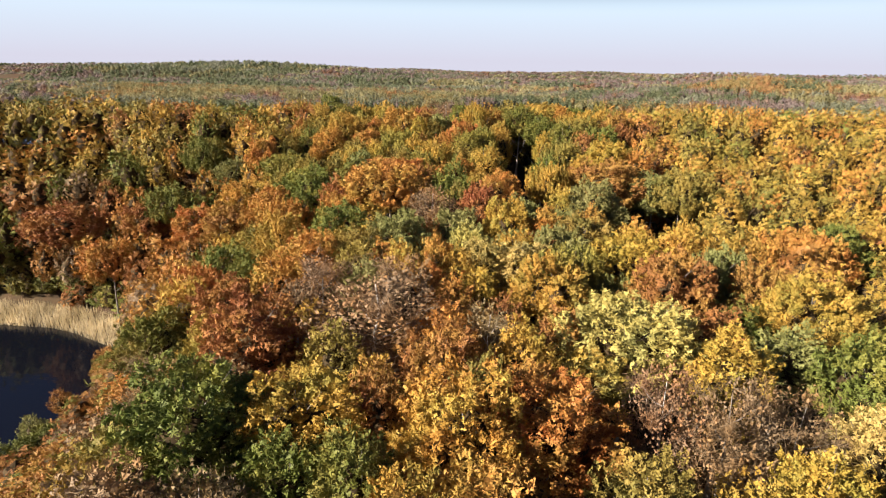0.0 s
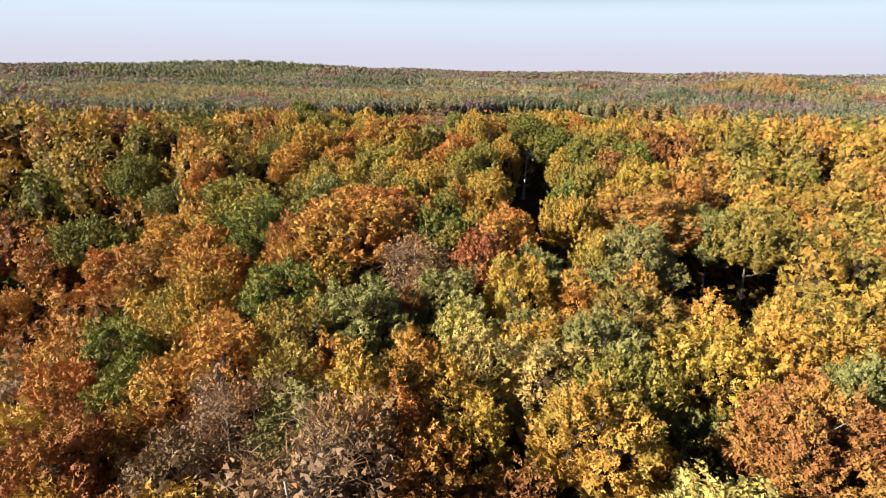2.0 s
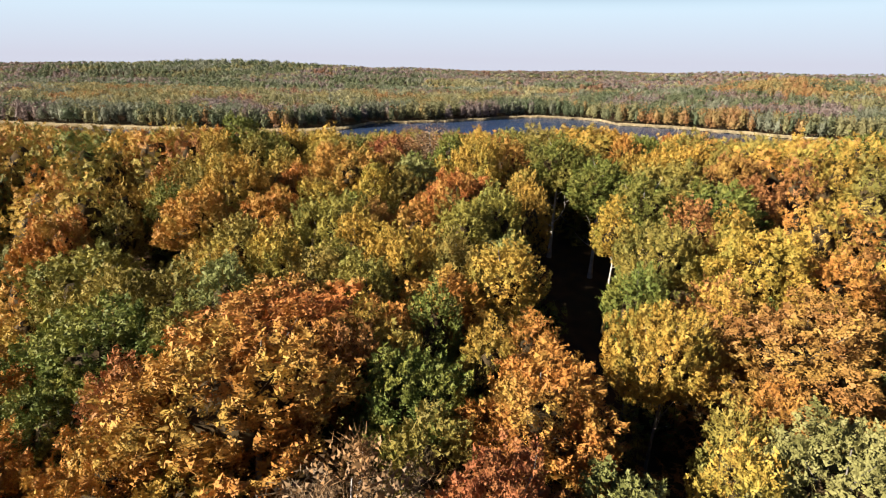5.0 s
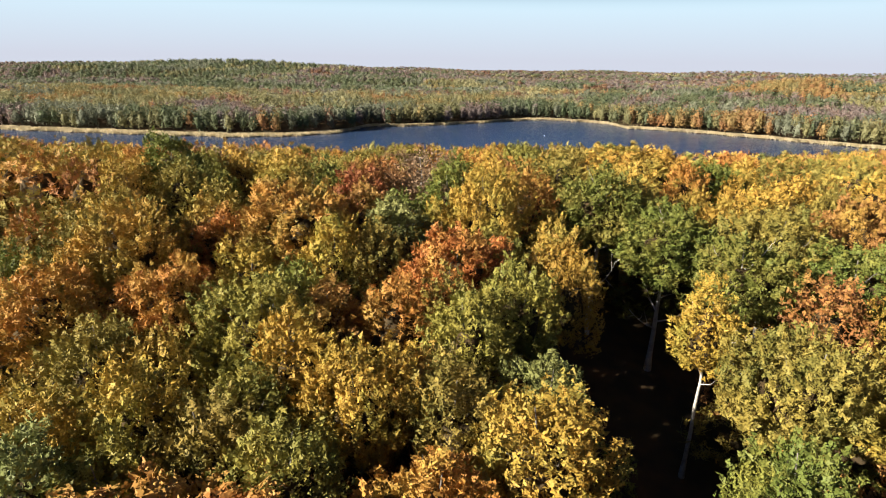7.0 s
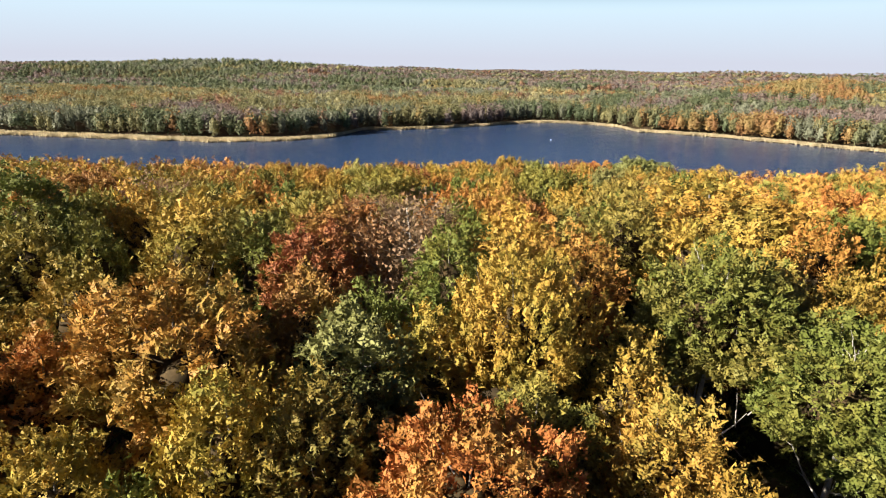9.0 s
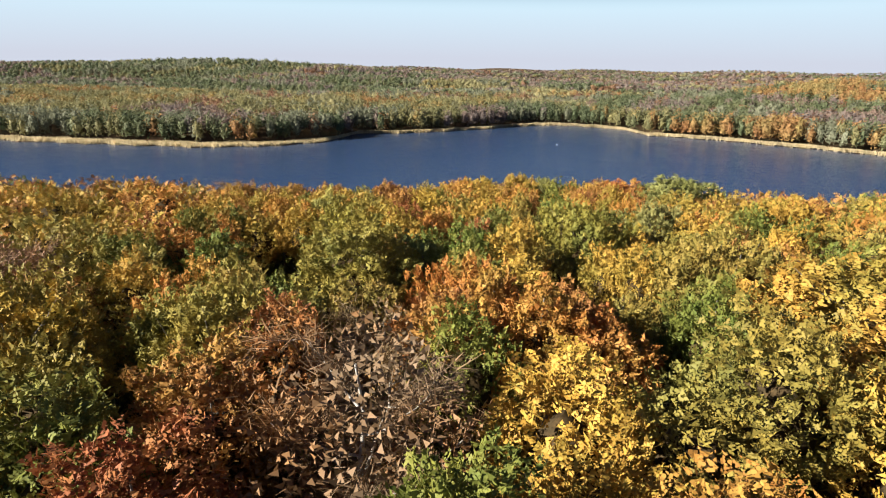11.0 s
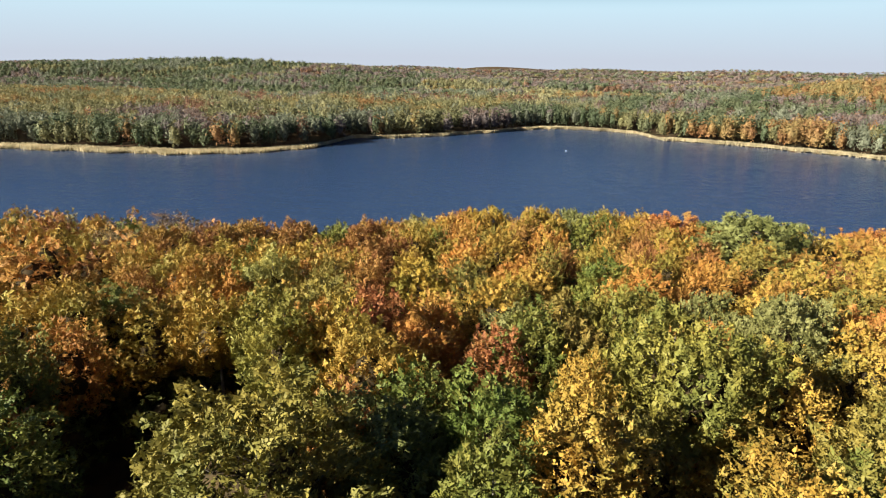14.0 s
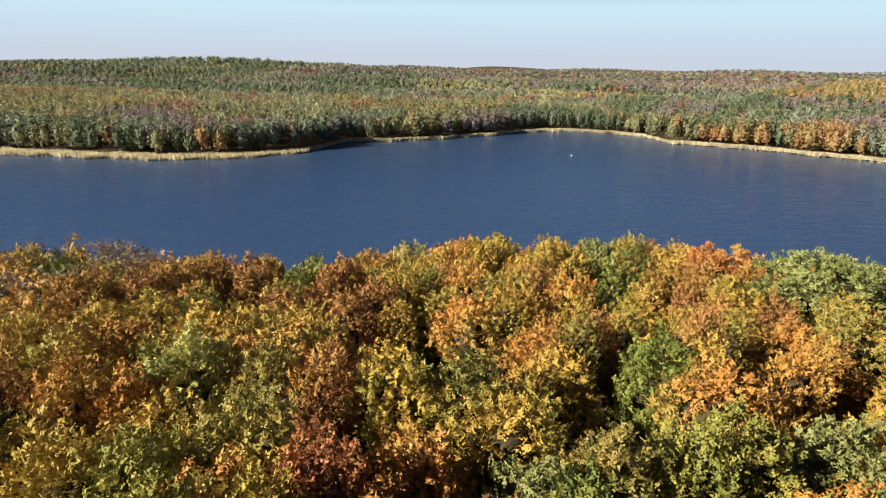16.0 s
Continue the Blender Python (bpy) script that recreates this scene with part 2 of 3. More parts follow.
gx, gy = dense(-6500, 6500, -260, 300, 6.0, 160), dense(-3500, 8000, -20, 700, 6.0, 120)
X, Y = np.meshgrid(gx, gy)
nx = len(gx)
idx = (np.arange(len(gy) - 1)[:, None] * nx + np.arange(nx - 1)[None]).ravel()
ground = new("ground", mesh_of("ground", np.stack([X.ravel(), Y.ravel(), land(X, Y).ravel()], 1),
                               np.stack([idx, idx + 1, idx + nx + 1, idx + nx], 1), ground_material(), True))
tagged(ground, "rolling forest floor of brown leaf litter under the trees", "ground", kind="structure")
for name, x0, x1, y0, y1, mat, words in (("water", -720, 720, 280, 680, water_material("lake_water", 0.2, 0.25, (0.025, 0.046, 0.098)), "wide dark blue lake with small wind ripples"),
                                    ("water", -250, -52, 50, 122, water_material("still_water", 0.03, 0.02, (0.004, 0.005, 0.008)), "small dark lake bay edged with reeds")):
    lake = new(name, mesh_of(name, [(x0, y0, 0), (x1, y0, 0), (x1, y1, 0), (x0, y1, 0)], [(0, 1, 2, 3)], mat))
    tagged(lake, words, "lake", kind="structure")


# ---- trees ----
def unit(v):
    return v / np.maximum(np.linalg.norm(v, axis=-1, keepdims=True), 1e-6)


def cards(rng, centre, axis, length, width, face=None):
    """Pointed leaf clumps round the centres, each along its axis and turned at random about it."""
    n = len(centre)
    side = unit(np.cross(axis, rng.normal(size=(n, 3)) if face is None else face))
    a, s = axis * length[:, None] * 0.5, side * width[:, None] * 0.5
    v = np.stack([centre - a * 0.8 - s, centre - a + s, centre + a], 1).reshape(-1, 3)
    return v, np.arange(3 * n).reshape(-1, 3)


def crown_arrays(seed, r, low, high, lobes, tufts, leaves, size, long=1.2, wide=0.42, up=0.6, dent=0.3, heart=0.0, loose=0.2, stray=0.28, rows=9):
    """A domed crown: lobes like a cauliflower's, set with tufts of leaf sprays that point up and outwards."""
    rng = np.random.default_rng(seed)
    mid = low + 0.42 * (high - low)
    k = np.arange(lobes) + 0.5
    lz, lp = 1 - 1.5 * k / lobes, k * 2.39996 + rng.uniform(0, 6.28) + rng.normal(0, 0.3, lobes)
    ring = np.sqrt(1 - lz ** 2)
    knob = unit(np.stack([np.cos(lp) * ring, np.sin(lp) * ring, lz], 1) + rng.normal(0, 0.12, (lobes, 3)))
    reach = rng.uniform(0.8, 1.06, lobes)

    def surface(d):
        z, n = d[:, 2], len(d)
        near = d @ knob.T
        which = near.argmax(1)
        off = np.arccos(np.clip(near.max(1), -1, 1)) / (1.9 / math.sqrt(lobes))
        grow = reach[which] * (1 - dent * np.minimum(off, 1.3) ** 2)
        scale = np.stack([np.full(n, r), np.full(n, r), np.where(z > 0, high - mid, mid - low)], 1)
        # the lower part narrows towards the stem
        scale[:, :2] *= (1 - 0.35 * np.clip(-z, 0, 1))[:, None]
        return d * scale * grow[:, None], unit(d / scale + 0.6 * (d - knob[which]) / r)

    k = np.arange(tufts) + 0.5
    z = np.clip(1 - 1.72 * k / tufts + rng.normal(0, 0.02, tufts), -1, 1)
    a, h = k * 2.39996 + rng.normal(0, 0.1, tufts), np.sqrt(1 - z ** 2)
    d = np.stack([np.cos(a) * h, np.sin(a) * h, z], 1)
    base, normal = surface(d)
    base = base * rng.uniform(0.8, 0.97, (tufts, 1))
    axis = unit(normal * (1 - up * 0.6) + np.array((0, 0, up)) + rng.normal(0, 0.16, d.shape))
    span = long * rng.uniform(0.6, 1.25, tufts)
    which = np.repeat(np.arange(tufts), leaves)
    s = rng.uniform(0, 1, len(which))
    round_ = unit(np.cross(axis[which], rng.normal(size=(len(which), 3))))
    girth = (wide * np.sqrt(1.02 - s) + 0.03) * rng.uniform(0.6, 1.1, len(which))
    p = base[which] + axis[which] * ((s - 0.35) * span[which])[:, None] + round_ * girth[:, None]
    face = unit(round_ * (1.0 - 0.8 * loose) + axis[which] * 0.3 + normal[which] * 0.8 + rng.normal(0, stray, p.shape))
    lie = unit(axis[which] * (1 - loose) + round_ * 0.3 + rng.normal(0, 0.35 + 0.5 * loose, p.shape))
    n = len(p)
    pieces = [cards(rng, p, lie, rng.uniform(0.75, 1.4, n) * size, rng.uniform(0.7, 1.2, n) * 0.9 * size, face)]
    # a lumpy shell added behind the leaves to darken the crown's inside
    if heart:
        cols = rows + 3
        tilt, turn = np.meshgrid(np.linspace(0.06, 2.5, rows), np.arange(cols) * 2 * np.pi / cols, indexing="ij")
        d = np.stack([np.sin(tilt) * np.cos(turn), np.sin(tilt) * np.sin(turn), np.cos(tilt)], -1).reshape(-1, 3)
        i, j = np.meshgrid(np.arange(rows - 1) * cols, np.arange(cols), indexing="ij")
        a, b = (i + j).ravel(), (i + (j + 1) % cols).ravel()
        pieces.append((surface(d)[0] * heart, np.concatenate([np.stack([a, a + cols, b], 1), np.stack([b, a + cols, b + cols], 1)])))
    v, f = joined(pieces)
    v[:, 2] += mid
    v[:, :2] *= r / np.percentile(np.hypot(v[:3 * n, 0], v[:3 * n, 1]), 97)
    v[:, 2] = low + (v[:, 2] - v[:, 2].min()) * (high - low) / (v[:, 2].max() - v[:, 2].min())
    return v, f, np.arange(len(f)) >= n


def tube(path, radii, sides=6):
    """A round limb along a path."""
    path = np.asarray(path, float)
    t = unit(np.gradient(path, axis=0))
    a = unit(np.cross(t, (0.31, 0.87, 0.2)))
    b = np.cross(t, a)
    ang = np.arange(sides) * 2 * np.pi / sides
    ring = np.cos(ang)[None, :, None] * a[:, None] + np.sin(ang)[None, :, None] * b[:, None]
    v = (path[:, None] + ring * np.asarray(radii)[:, None, None]).reshape(-1, 3)
    i = np.arange(len(path) - 1)[:, None] * sides
    j, k = np.arange(sides)[None], (np.arange(sides)[None] + 1) % sides
    return v, np.stack([i + j, i + k, i + sides + k, i + sides + j], -1).reshape(-1, 4)


def joined(pieces):
    verts, faces, n = [], [], 0
    for v, f, *marks in pieces:
        verts.append(v)
        faces.append(f + n)
        n += len(v)
    return np.concatenate(verts), np.concatenate(faces)


def limb_arrays(seed, height, fork, r, girth, limbs, twigs=0):
    """A trunk that leans and tapers, its limbs, and the limbs' side branches."""
    rng = np.random.default_rng(seed)
    steps = np.linspace(0, 1, 8)
    sway = np.cumsum(rng.normal(0, 0.16, (8, 2)), 0) * steps[:, None]
    trunk = np.column_stack([sway, steps * height * 0.93 - 0.5])
    pieces = [tube(trunk, girth * (1 - 0.86 * steps) + girth * 0.5 * np.exp(-steps * 22), 8)]
    tips = []
    for i in range(limbs):
        at = fork + (0.9 - fork) * (i + rng.uniform(0, 0.8)) / limbs
        start = np.array([np.interp(at, steps, trunk[:, c]) for c in range(3)])
        phi = i * 2.4 + rng.uniform(-0.4, 0.4)
        reach = r * rng.uniform(0.6, 0.95) * (1.15 - 0.6 * at)
        rise = reach * rng.uniform(0.7, 1.4)
        u = np.linspace(0, 1, 5)[:, None]
        out = np.array([np.cos(phi), np.sin(phi), 0])
        path = start + out * reach * u ** 0.85 + np.array([0, 0, 1]) * rise * u ** 1.25 + rng.normal(0, 0.12, (5, 3)) * u
        w = girth * (0.42 - 0.2 * at)
        pieces.append(tube(path, w * (1 - 0.85 * u[:, 0]), 5))
        for j in range(2 if not twigs else 4):
            s = path[1 + j % 4]
            way = unit(out * 0.5 + rng.normal(0, 0.5, 3) + (0, 0, 0.7))
            side = s + way * np.linspace(0, reach * rng.uniform(0.35, 0.6), 4)[:, None] + rng.normal(0, 0.06, (4, 3))
            pieces.append(tube(side, w * np.array((0.4, 0.3, 0.18, 0.05)), 4))
            tips.append(side)
        tips.append(path)
    return joined(pieces), tips


def twig_arrays(seed, tips, each, size):
    """Fine twigs of a bare crown, thin slivers that fan out from its branches."""
    rng = np.random.default_rng(seed)
    p, a = [], []
    for path in tips:
        m = rng.integers(1, len(path), each)
        w = rng.uniform(0, 1, (each, 1))
        way = unit(unit(path[-1] - path[0]) * 0.7 + rng.normal(0, 0.55, (each, 3)) + (0, 0, 0.45))
        p.append(path[m] * w + path[m - 1] * (1 - w) + way * size * 0.5)
        a.append(way)
    p, a = np.concatenate(p), np.concatenate(a)
    second = p + rng.normal(0, 0.35, p.shape) + a * size * 0.5
    p, a = np.concatenate([p, second]), np.concatenate([a, unit(a + rng.normal(0, 0.5, a.shape))])
    n = len(p)
    return cards(rng, p, a, rng.uniform(0.7, 1.3, n) * size, rng.uniform(0.02, 0.05, n))


# forms of tree: radius, height, and the meshes of trunk and crown
FORMS = {}


# manners of growth: spray length, spray width, upward turn, depth of the dents between lobes
GROWTH = {"upright": (1.8, 0.34, 0.95, 0.3), "bushy": (0.9, 0.46, 0.5, 0.34), "spreading": (1.2, 0.4, 0.2, 0.3)}
GROWS = {"rust": ("bushy", "upright", "bushy"), "orange": ("bushy", "upright", "bushy"), "gold": ("upright", "bushy", "upright"), "olive": ("upright", "upright", "bushy"),
         "pale": ("upright", "bushy", "bushy"), "silver": ("bushy", "spreading", "bushy"), "green": ("spreading", "upright", "bushy")}


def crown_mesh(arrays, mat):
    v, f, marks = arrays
    return mesh_of("crown", v, f, mat, True, marks, CROWN_SHADE)


def form(name, growth, seed, r, height, low, lobes, tufts, leaves, size, bark=None, fork=0.42, girth=0.24, limbs=7, side=0):
    long, wide, up, dent = GROWTH[growth]
    stem, tips = limb_arrays(seed, height, fork, r, girth, limbs, side)
    FORMS[name] = (r, height, mesh_of("trunk", *stem, bark or BARK, True),
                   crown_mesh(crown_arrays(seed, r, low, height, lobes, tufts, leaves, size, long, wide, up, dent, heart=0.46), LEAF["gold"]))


for k, growth in enumerate(GROWTH):
    for i in range(2):
        form("slim_%s%d" % (growth, i), growth, 10 + i + 5 * k, 3.4, 20.0, 10.0, 11, 240, 22, 0.4)
        form("broad_%s%d" % (growth, i), growth, 30 + i + 5 * k, 5.4, 21.0, 11.0, 20, 440, 23, 0.43)
for i in range(2):
    (wv, wf), tips = limb_arrays(50 + i, 19.0, 0.35, 4.6, 0.22, 10, 4)
    FORMS["bare%d" % i] = (3.6, 19.0, mesh_of("trunk", wv, wf, BIRCH if i else BARK, True),
                           mesh_of("crown", *joined([twig_arrays(60 + i, tips, 60, 0.8), crown_arrays(64 + i, 3.6, 9.0, 19.0, 12, 240, 11, 0.22, 1.6, 0.4, 0.9, 0.3)]), LEAF["bare"]))

# a tall birch with a long clean stem, and a beech that shows its pale limbs
form("birch", "bushy", 57, 2.6, 21.0, 11.5, 9, 150, 18, 0.38, BIRCH, 0.55, 0.2, 9)
form("open", "spreading", 58, 4.6, 20.0, 10.5, 16, 400, 22, 0.42, BIRCH, 0.25, 0.3, 9, 3)

# a young spruce: whorls of drooping needle sprays on one straight stem
spruce_rng = np.random.default_rng(77)
lift = spruce_rng.uniform(0.12, 1, 2600)
turn = spruce_rng.uniform(0, 6.283, 2600)
out = np.stack([np.cos(turn), np.sin(turn), 0 * turn], 1)
reach = (1 - lift) * 2.1 * spruce_rng.uniform(0.25, 1.0, 2600) * (0.8 + 0.3 * np.sin(lift * 60))
FORMS["spruce"] = (2.0, 18.0, mesh_of("trunk", *tube([(0, 0, -0.5), (0, 0, 9), (0, 0, 17.6)], (0.2, 0.12, 0.02)), BARK, True),
                   mesh_of("crown", *cards(spruce_rng, out * reach[:, None] + np.array((0, 0, 18.0)) * lift[:, None] - (0, 0, 0.2) * reach[:, None], unit(out + (0, 0, -0.25) + spruce_rng.normal(0, 0.2, (2600, 3))), np.full(2600, 0.55), np.full(2600, 0.3)), LEAF["green"]))

LABELS = {
    "rust": ("rust-red beech tree with a dense dry autumn crown", "beech trees in autumn"),
    "orange": ("orange-brown beech tree in full autumn leaf", "beech trees in autumn"),
    "gold": ("golden-yellow beech tree with bushy upright sprays", "beech trees in autumn"),
    "olive": ("olive-green and yellow tree half turned to autumn", "turning trees"),
    "pale": ("pale yellow tree with light feathery autumn sprays", "turning trees"),
    "silver": ("grey-green oak with a loose silvery leafy crown", "oaks"),
    "green": ("dark green leafy tree standing among autumn trees", "green trees"),
    "bare": ("nearly bare brown tree with fine grey twigs", "bare trees"),
}
planted = []


def plant(tint, x, y, r, kind=None, tall=None):
    """One tree of its own on the ground, as a thing with trunk and crown."""
    if kind is None:
        kind = "bare%d" % random.randrange(2) if tint == "bare" else "%s_%s%d" % ("broad" if r > 4.3 else "slim", random.choice(GROWS[tint]), random.randrange(2))
    r0, h0, trunk, crown = FORMS[kind]
    h = tall or (17.4 + min(r, 6.5) * 0.45 + random.uniform(-1.4, 1.4))
    tree = new("tree")
    part_t, part_c = new("trunk", trunk), new("crown", crown)
    part_t.parent = part_c.parent = tree
    if tint != "bare":
        part_c.material_slots[0].link = "OBJECT"
        part_c.material_slots[0].material = LEAF[tint]
    w = r / r0
    tree.matrix_world = pose(x, y, float(land(x, y)) - 0.15, 0, 0, random.uniform(0, 360)) @ Matrix.Diagonal((w, w, h / h0, 1))
    tagged(tree, LABELS[tint][0], "tree", LABELS[tint][1])
    planted.append((x, y, r))
    return tree


# ---- the wood south of the lake: trees one by one (x, y, crown radius) ----
RUST_SOUTH = [(-27, 35, 2.8), (-1, 47, 3.6), (-20, 51, 4.5), (25, 63, 3.9), (-28, 64, 3.3), (36, 65, 3.3), (12, 81, 2.6), (-5, 86, 2.6), (4, 96, 3.5), (-23, 108, 2.6), (-45, 110, 4.8), (29, 113, 6.0), (-69, 122, 3.9), (-88, 123, 6.7), (-9, 140, 2.6), (0, 149, 3.2), (41, 155, 3.4), (-11, 168, 2.8), (-11, 174, 2.8), (-10, 182, 2.6), (-1, 184, 2.6), (8, 186, 2.6), (-49, 201, 4.8), (-38, 220, 3.1), (3, 223, 2.6), (-7, 228, 2.6), (-9, 239, 2.6), (-42, 263, 3.5), (-15, 273, 3.6), (-37, 276, 4.2)]
RUST_MIDDLE = [(-28, 278, 4.7)]
ORANGE_SOUTH = [(-0, 36, 4.2), (7, 38, 4.4), (-4, 66, 2.6), (-25, 74, 2.8), (30, 75, 4.6), (-20, 75, 3.1), (-38, 78, 4.0), (49, 79, 4.8), (-25, 86, 2.6), (14, 88, 3.0), (34, 89, 4.5), (30, 93, 2.6), (42, 96, 4.4), (30, 99, 2.7), (-21, 101, 3.4), (-32, 102, 4.0), (7, 106, 4.5), (-14, 107, 6.6), (-71, 110, 4.3), (-37, 110, 4.6), (-14, 116, 7.0), (-43, 117, 5.2), (-55, 117, 4.6), (10, 122, 2.6), (-0, 123, 2.9), (-46, 135, 3.4), (-31, 139, 4.0), (-22, 141, 3.4), (20, 150, 2.6), (-22, 153, 2.6)]
ORANGE_MIDDLE = [(9, 182, 2.6), (5, 183, 2.6), (-47, 188, 3.7), (-20, 190, 2.6), (0, 191, 2.7), (48, 196, 4.4), (-20, 209, 4.0), (-10, 211, 3.7), (-3, 224, 2.9), (-12, 226, 2.6), (34, 227, 3.7), (-2, 230, 2.6), (6, 235, 2.6), (-27, 239, 2.6), (-23, 239, 2.6), (38, 283, 4.9), (12, 285, 3.7), (1, 292, 4.0), (86, 296, 6.4)]
BARE_SOUTH = [(-16, 29, 2.6), (20, 37, 2.6), (16, 39, 2.6), (26, 39, 3.0), (-28, 47, 3.3), (3, 52, 2.7), (-9, 54, 5.6), (-17, 67, 3.1), (-4, 97, 3.8), (-4, 183, 2.6), (-37, 195, 3.7), (10, 236, 2.6), (-55, 271, 4.3), (-54, 290, 4.9)]
GOLD_SOUTH = [(24, 32, 2.6), (-12, 38, 4.4), (24, 46, 3.0), (38, 58, 4.0), (11, 64, 3.9), (2, 66, 2.6), (-7, 69, 2.6), (23, 73, 4.8), (-3, 74, 2.6), (8, 77, 3.0), (-13, 85, 2.7), (26, 89, 2.6), (8, 89, 3.6), (22, 89, 2.7), (-13, 92, 3.9), (26, 93, 2.6), (-30, 93, 3.4), (18, 114, 3.5), (6, 126, 3.2), (-23, 126, 2.6), (32, 128, 4.6), (-18, 128, 2.7), (-5, 131, 3.5), (-10, 134, 2.6), (23, 137, 2.6), (-17, 146, 2.6), (-10, 148, 2.6), (10, 148, 2.6), (-29, 148, 4.2), (-1, 156, 2.6)]
GOLD_MIDDLE = [(17, 157, 4.3), (4, 160, 3.3), (-19, 163, 4.2), (-24, 180, 3.9), (27, 182, 7.9), (5, 191, 2.6), (6, 208, 2.9), (28, 210, 6.1), (13, 214, 3.6), (-9, 224, 2.6), (-21, 229, 2.6), (48, 234, 4.5), (-4, 239, 3.1), (15, 279, 3.9), (-13, 290, 3.9), (6, 293, 4.5)]
OLIVE_SOUTH = [(12, 30, 2.6), (14, 69, 3.8), (-14, 78, 3.8), (19, 84, 4.2), (42, 107, 4.7), (-17, 123, 2.6), (-8, 124, 2.6), (-13, 126, 2.7), (-39, 129, 4.8), (19, 129, 2.9), (1, 130, 2.8), (-12, 130, 2.7), (24, 133, 3.8), (-24, 134, 2.7), (2, 136, 2.6), (-14, 138, 3.9), (6, 140, 2.6), (-6, 149, 2.6), (4, 150, 2.6), (31, 152, 4.6), (-19, 153, 2.6), (-9, 155, 2.6), (8, 156, 2.6), (11, 169, 3.4), (-35, 181, 3.4), (-14, 183, 3.7), (-18, 185, 2.6), (-10, 186, 2.6), (12, 188, 2.6), (-15, 189, 2.9)]
OLIVE_MIDDLE = [(-6, 191, 2.6), (-18, 196, 2.6), (22, 196, 4.2), (1, 197, 2.8), (-9, 198, 3.9), (13, 199, 3.4), (-13, 223, 2.6), (10, 224, 2.6), (14, 224, 2.6), (-16, 228, 2.6), (9, 230, 2.6), (14, 231, 2.6), (18, 232, 2.6), (-13, 240, 2.6)]
GREEN_SOUTH = [(-7, 31, 2.6), (-12, 33, 2.6), (-20, 37, 4.5), (35, 45, 2.9), (-37, 63, 3.6), (-51, 73, 5.0), (-30, 76, 3.0), (56, 83, 4.0), (-36, 85, 3.5), (-19, 90, 3.9), (-78, 98, 6.2), (-2, 108, 3.8), (-29, 109, 3.9), (-30, 116, 5.3), (-22, 116, 3.0), (19, 124, 2.6), (-64, 124, 4.4), (15, 125, 2.6), (15, 138, 2.7), (-61, 138, 4.4), (35, 145, 4.6), (15, 150, 3.2), (-4, 165, 2.6), (-0, 166, 2.6), (-7, 171, 2.6), (34, 174, 3.4), (-37, 174, 3.2), (17, 186, 2.6), (19, 206, 2.6), (2, 206, 2.8)]
GREEN_MIDDLE = [(-32, 206, 3.4), (-25, 208, 3.0), (-31, 217, 2.6), (6, 224, 2.6), (17, 245, 2.9)]
SILVER_SOUTH = [(-25, 29, 2.6), (31, 50, 2.9), (-11, 67, 3.1), (33, 69, 3.4), (14, 76, 3.6), (8, 82, 3.0), (-9, 82, 4.1), (-1, 89, 3.8), (16, 92, 2.8), (11, 97, 3.1), (23, 98, 4.3), (17, 104, 3.8), (38, 111, 4.0), (10, 118, 3.4), (-21, 122, 2.6), (-52, 132, 3.7), (7, 132, 2.6), (-6, 158, 2.6), (-3, 204, 2.7), (27, 226, 3.7), (5, 228, 2.6), (23, 233, 2.6), (46, 271, 6.5), (22, 289, 3.4)]
PALE_SOUTH = [(30, 36, 2.6), (17, 53, 5.8), (9, 73, 3.1), (3, 75, 3.8), (2, 82, 3.6), (-20, 242, 2.6), (-8, 303, 3.9)]
STANDS = (("rust", RUST_SOUTH), ("rust", RUST_MIDDLE), ("orange", ORANGE_SOUTH), ("orange", ORANGE_MIDDLE), ("bare", BARE_SOUTH), ("gold", GOLD_SOUTH), ("gold", GOLD_MIDDLE), ("olive", OLIVE_SOUTH), ("olive", OLIVE_MIDDLE), ("green", GREEN_SOUTH), ("green", GREEN_MIDDLE), ("silver", SILVER_SOUTH), ("pale", PALE_SOUTH))


GAPS = [(15, 161, 3.2), (16.5, 155, 3.4), (18, 149, 3.6), (18.7, 143, 3.6), (18.5, 137, 3.4), (18, 131, 1.5), (12.8, 121, 2.2), (13.2, 126, 2.4), (14, 131, 2.6), (15.5, 137, 3.2), (15, 168, 2.5), (-13, 202, 3.5), (-21, 214, 4.0), (12, 196, 2.4), (-25, 219, 3.8), (-17, 211, 4.6), (-12, 211, 3.5), (-7, 204, 2.5), (34, 93, 2.5), (26, 90, 2.5), (41, 96, 2.5), (13.4, 104, 2.5), (29.8, 102, 2.8), (-68, 132, 4), (-4.5, 167, 2), (-5.5, 254, 2), (1.2, 248, 2), (10, 236, 2.5), (-11, 95, 2.2), (-18, 161, 2)]


def in_gap(x, y, r):
    """Openings of the canopy, down to the dark floor."""
    return any((x - a) ** 2 + (y - b) ** 2 < (c + r) ** 2 for a, b, c in GAPS)


def bay_sight_height(x, y):
    """Tops of the near bank's growth, kept below the camera's sight of the bay."""
    q = -x / max(y, 1.0)
    return 99.0 if q < 0.6 or y > 108 else 55 * (1 - y / np.interp(q, (0.6, 0.66, 0.71, 0.8, 0.94, 1.3), (110, 100, 91, 80, 69, 52))) - 3.5


plant("gold", 20.4, 139.8, 2.7, "birch", 18.5)
for x, y, r in ((16.2, 159.5, 4.6), (21.5, 153.5, 4.8), (26.5, 146.5, 4.4)):
    plant("green", x, y, r, "open")
tagged(plant("green", -23.5, 296.0, 2.0, "spruce", 18.5), "slim dark green young spruce among shore trees", "tree", "conifers")
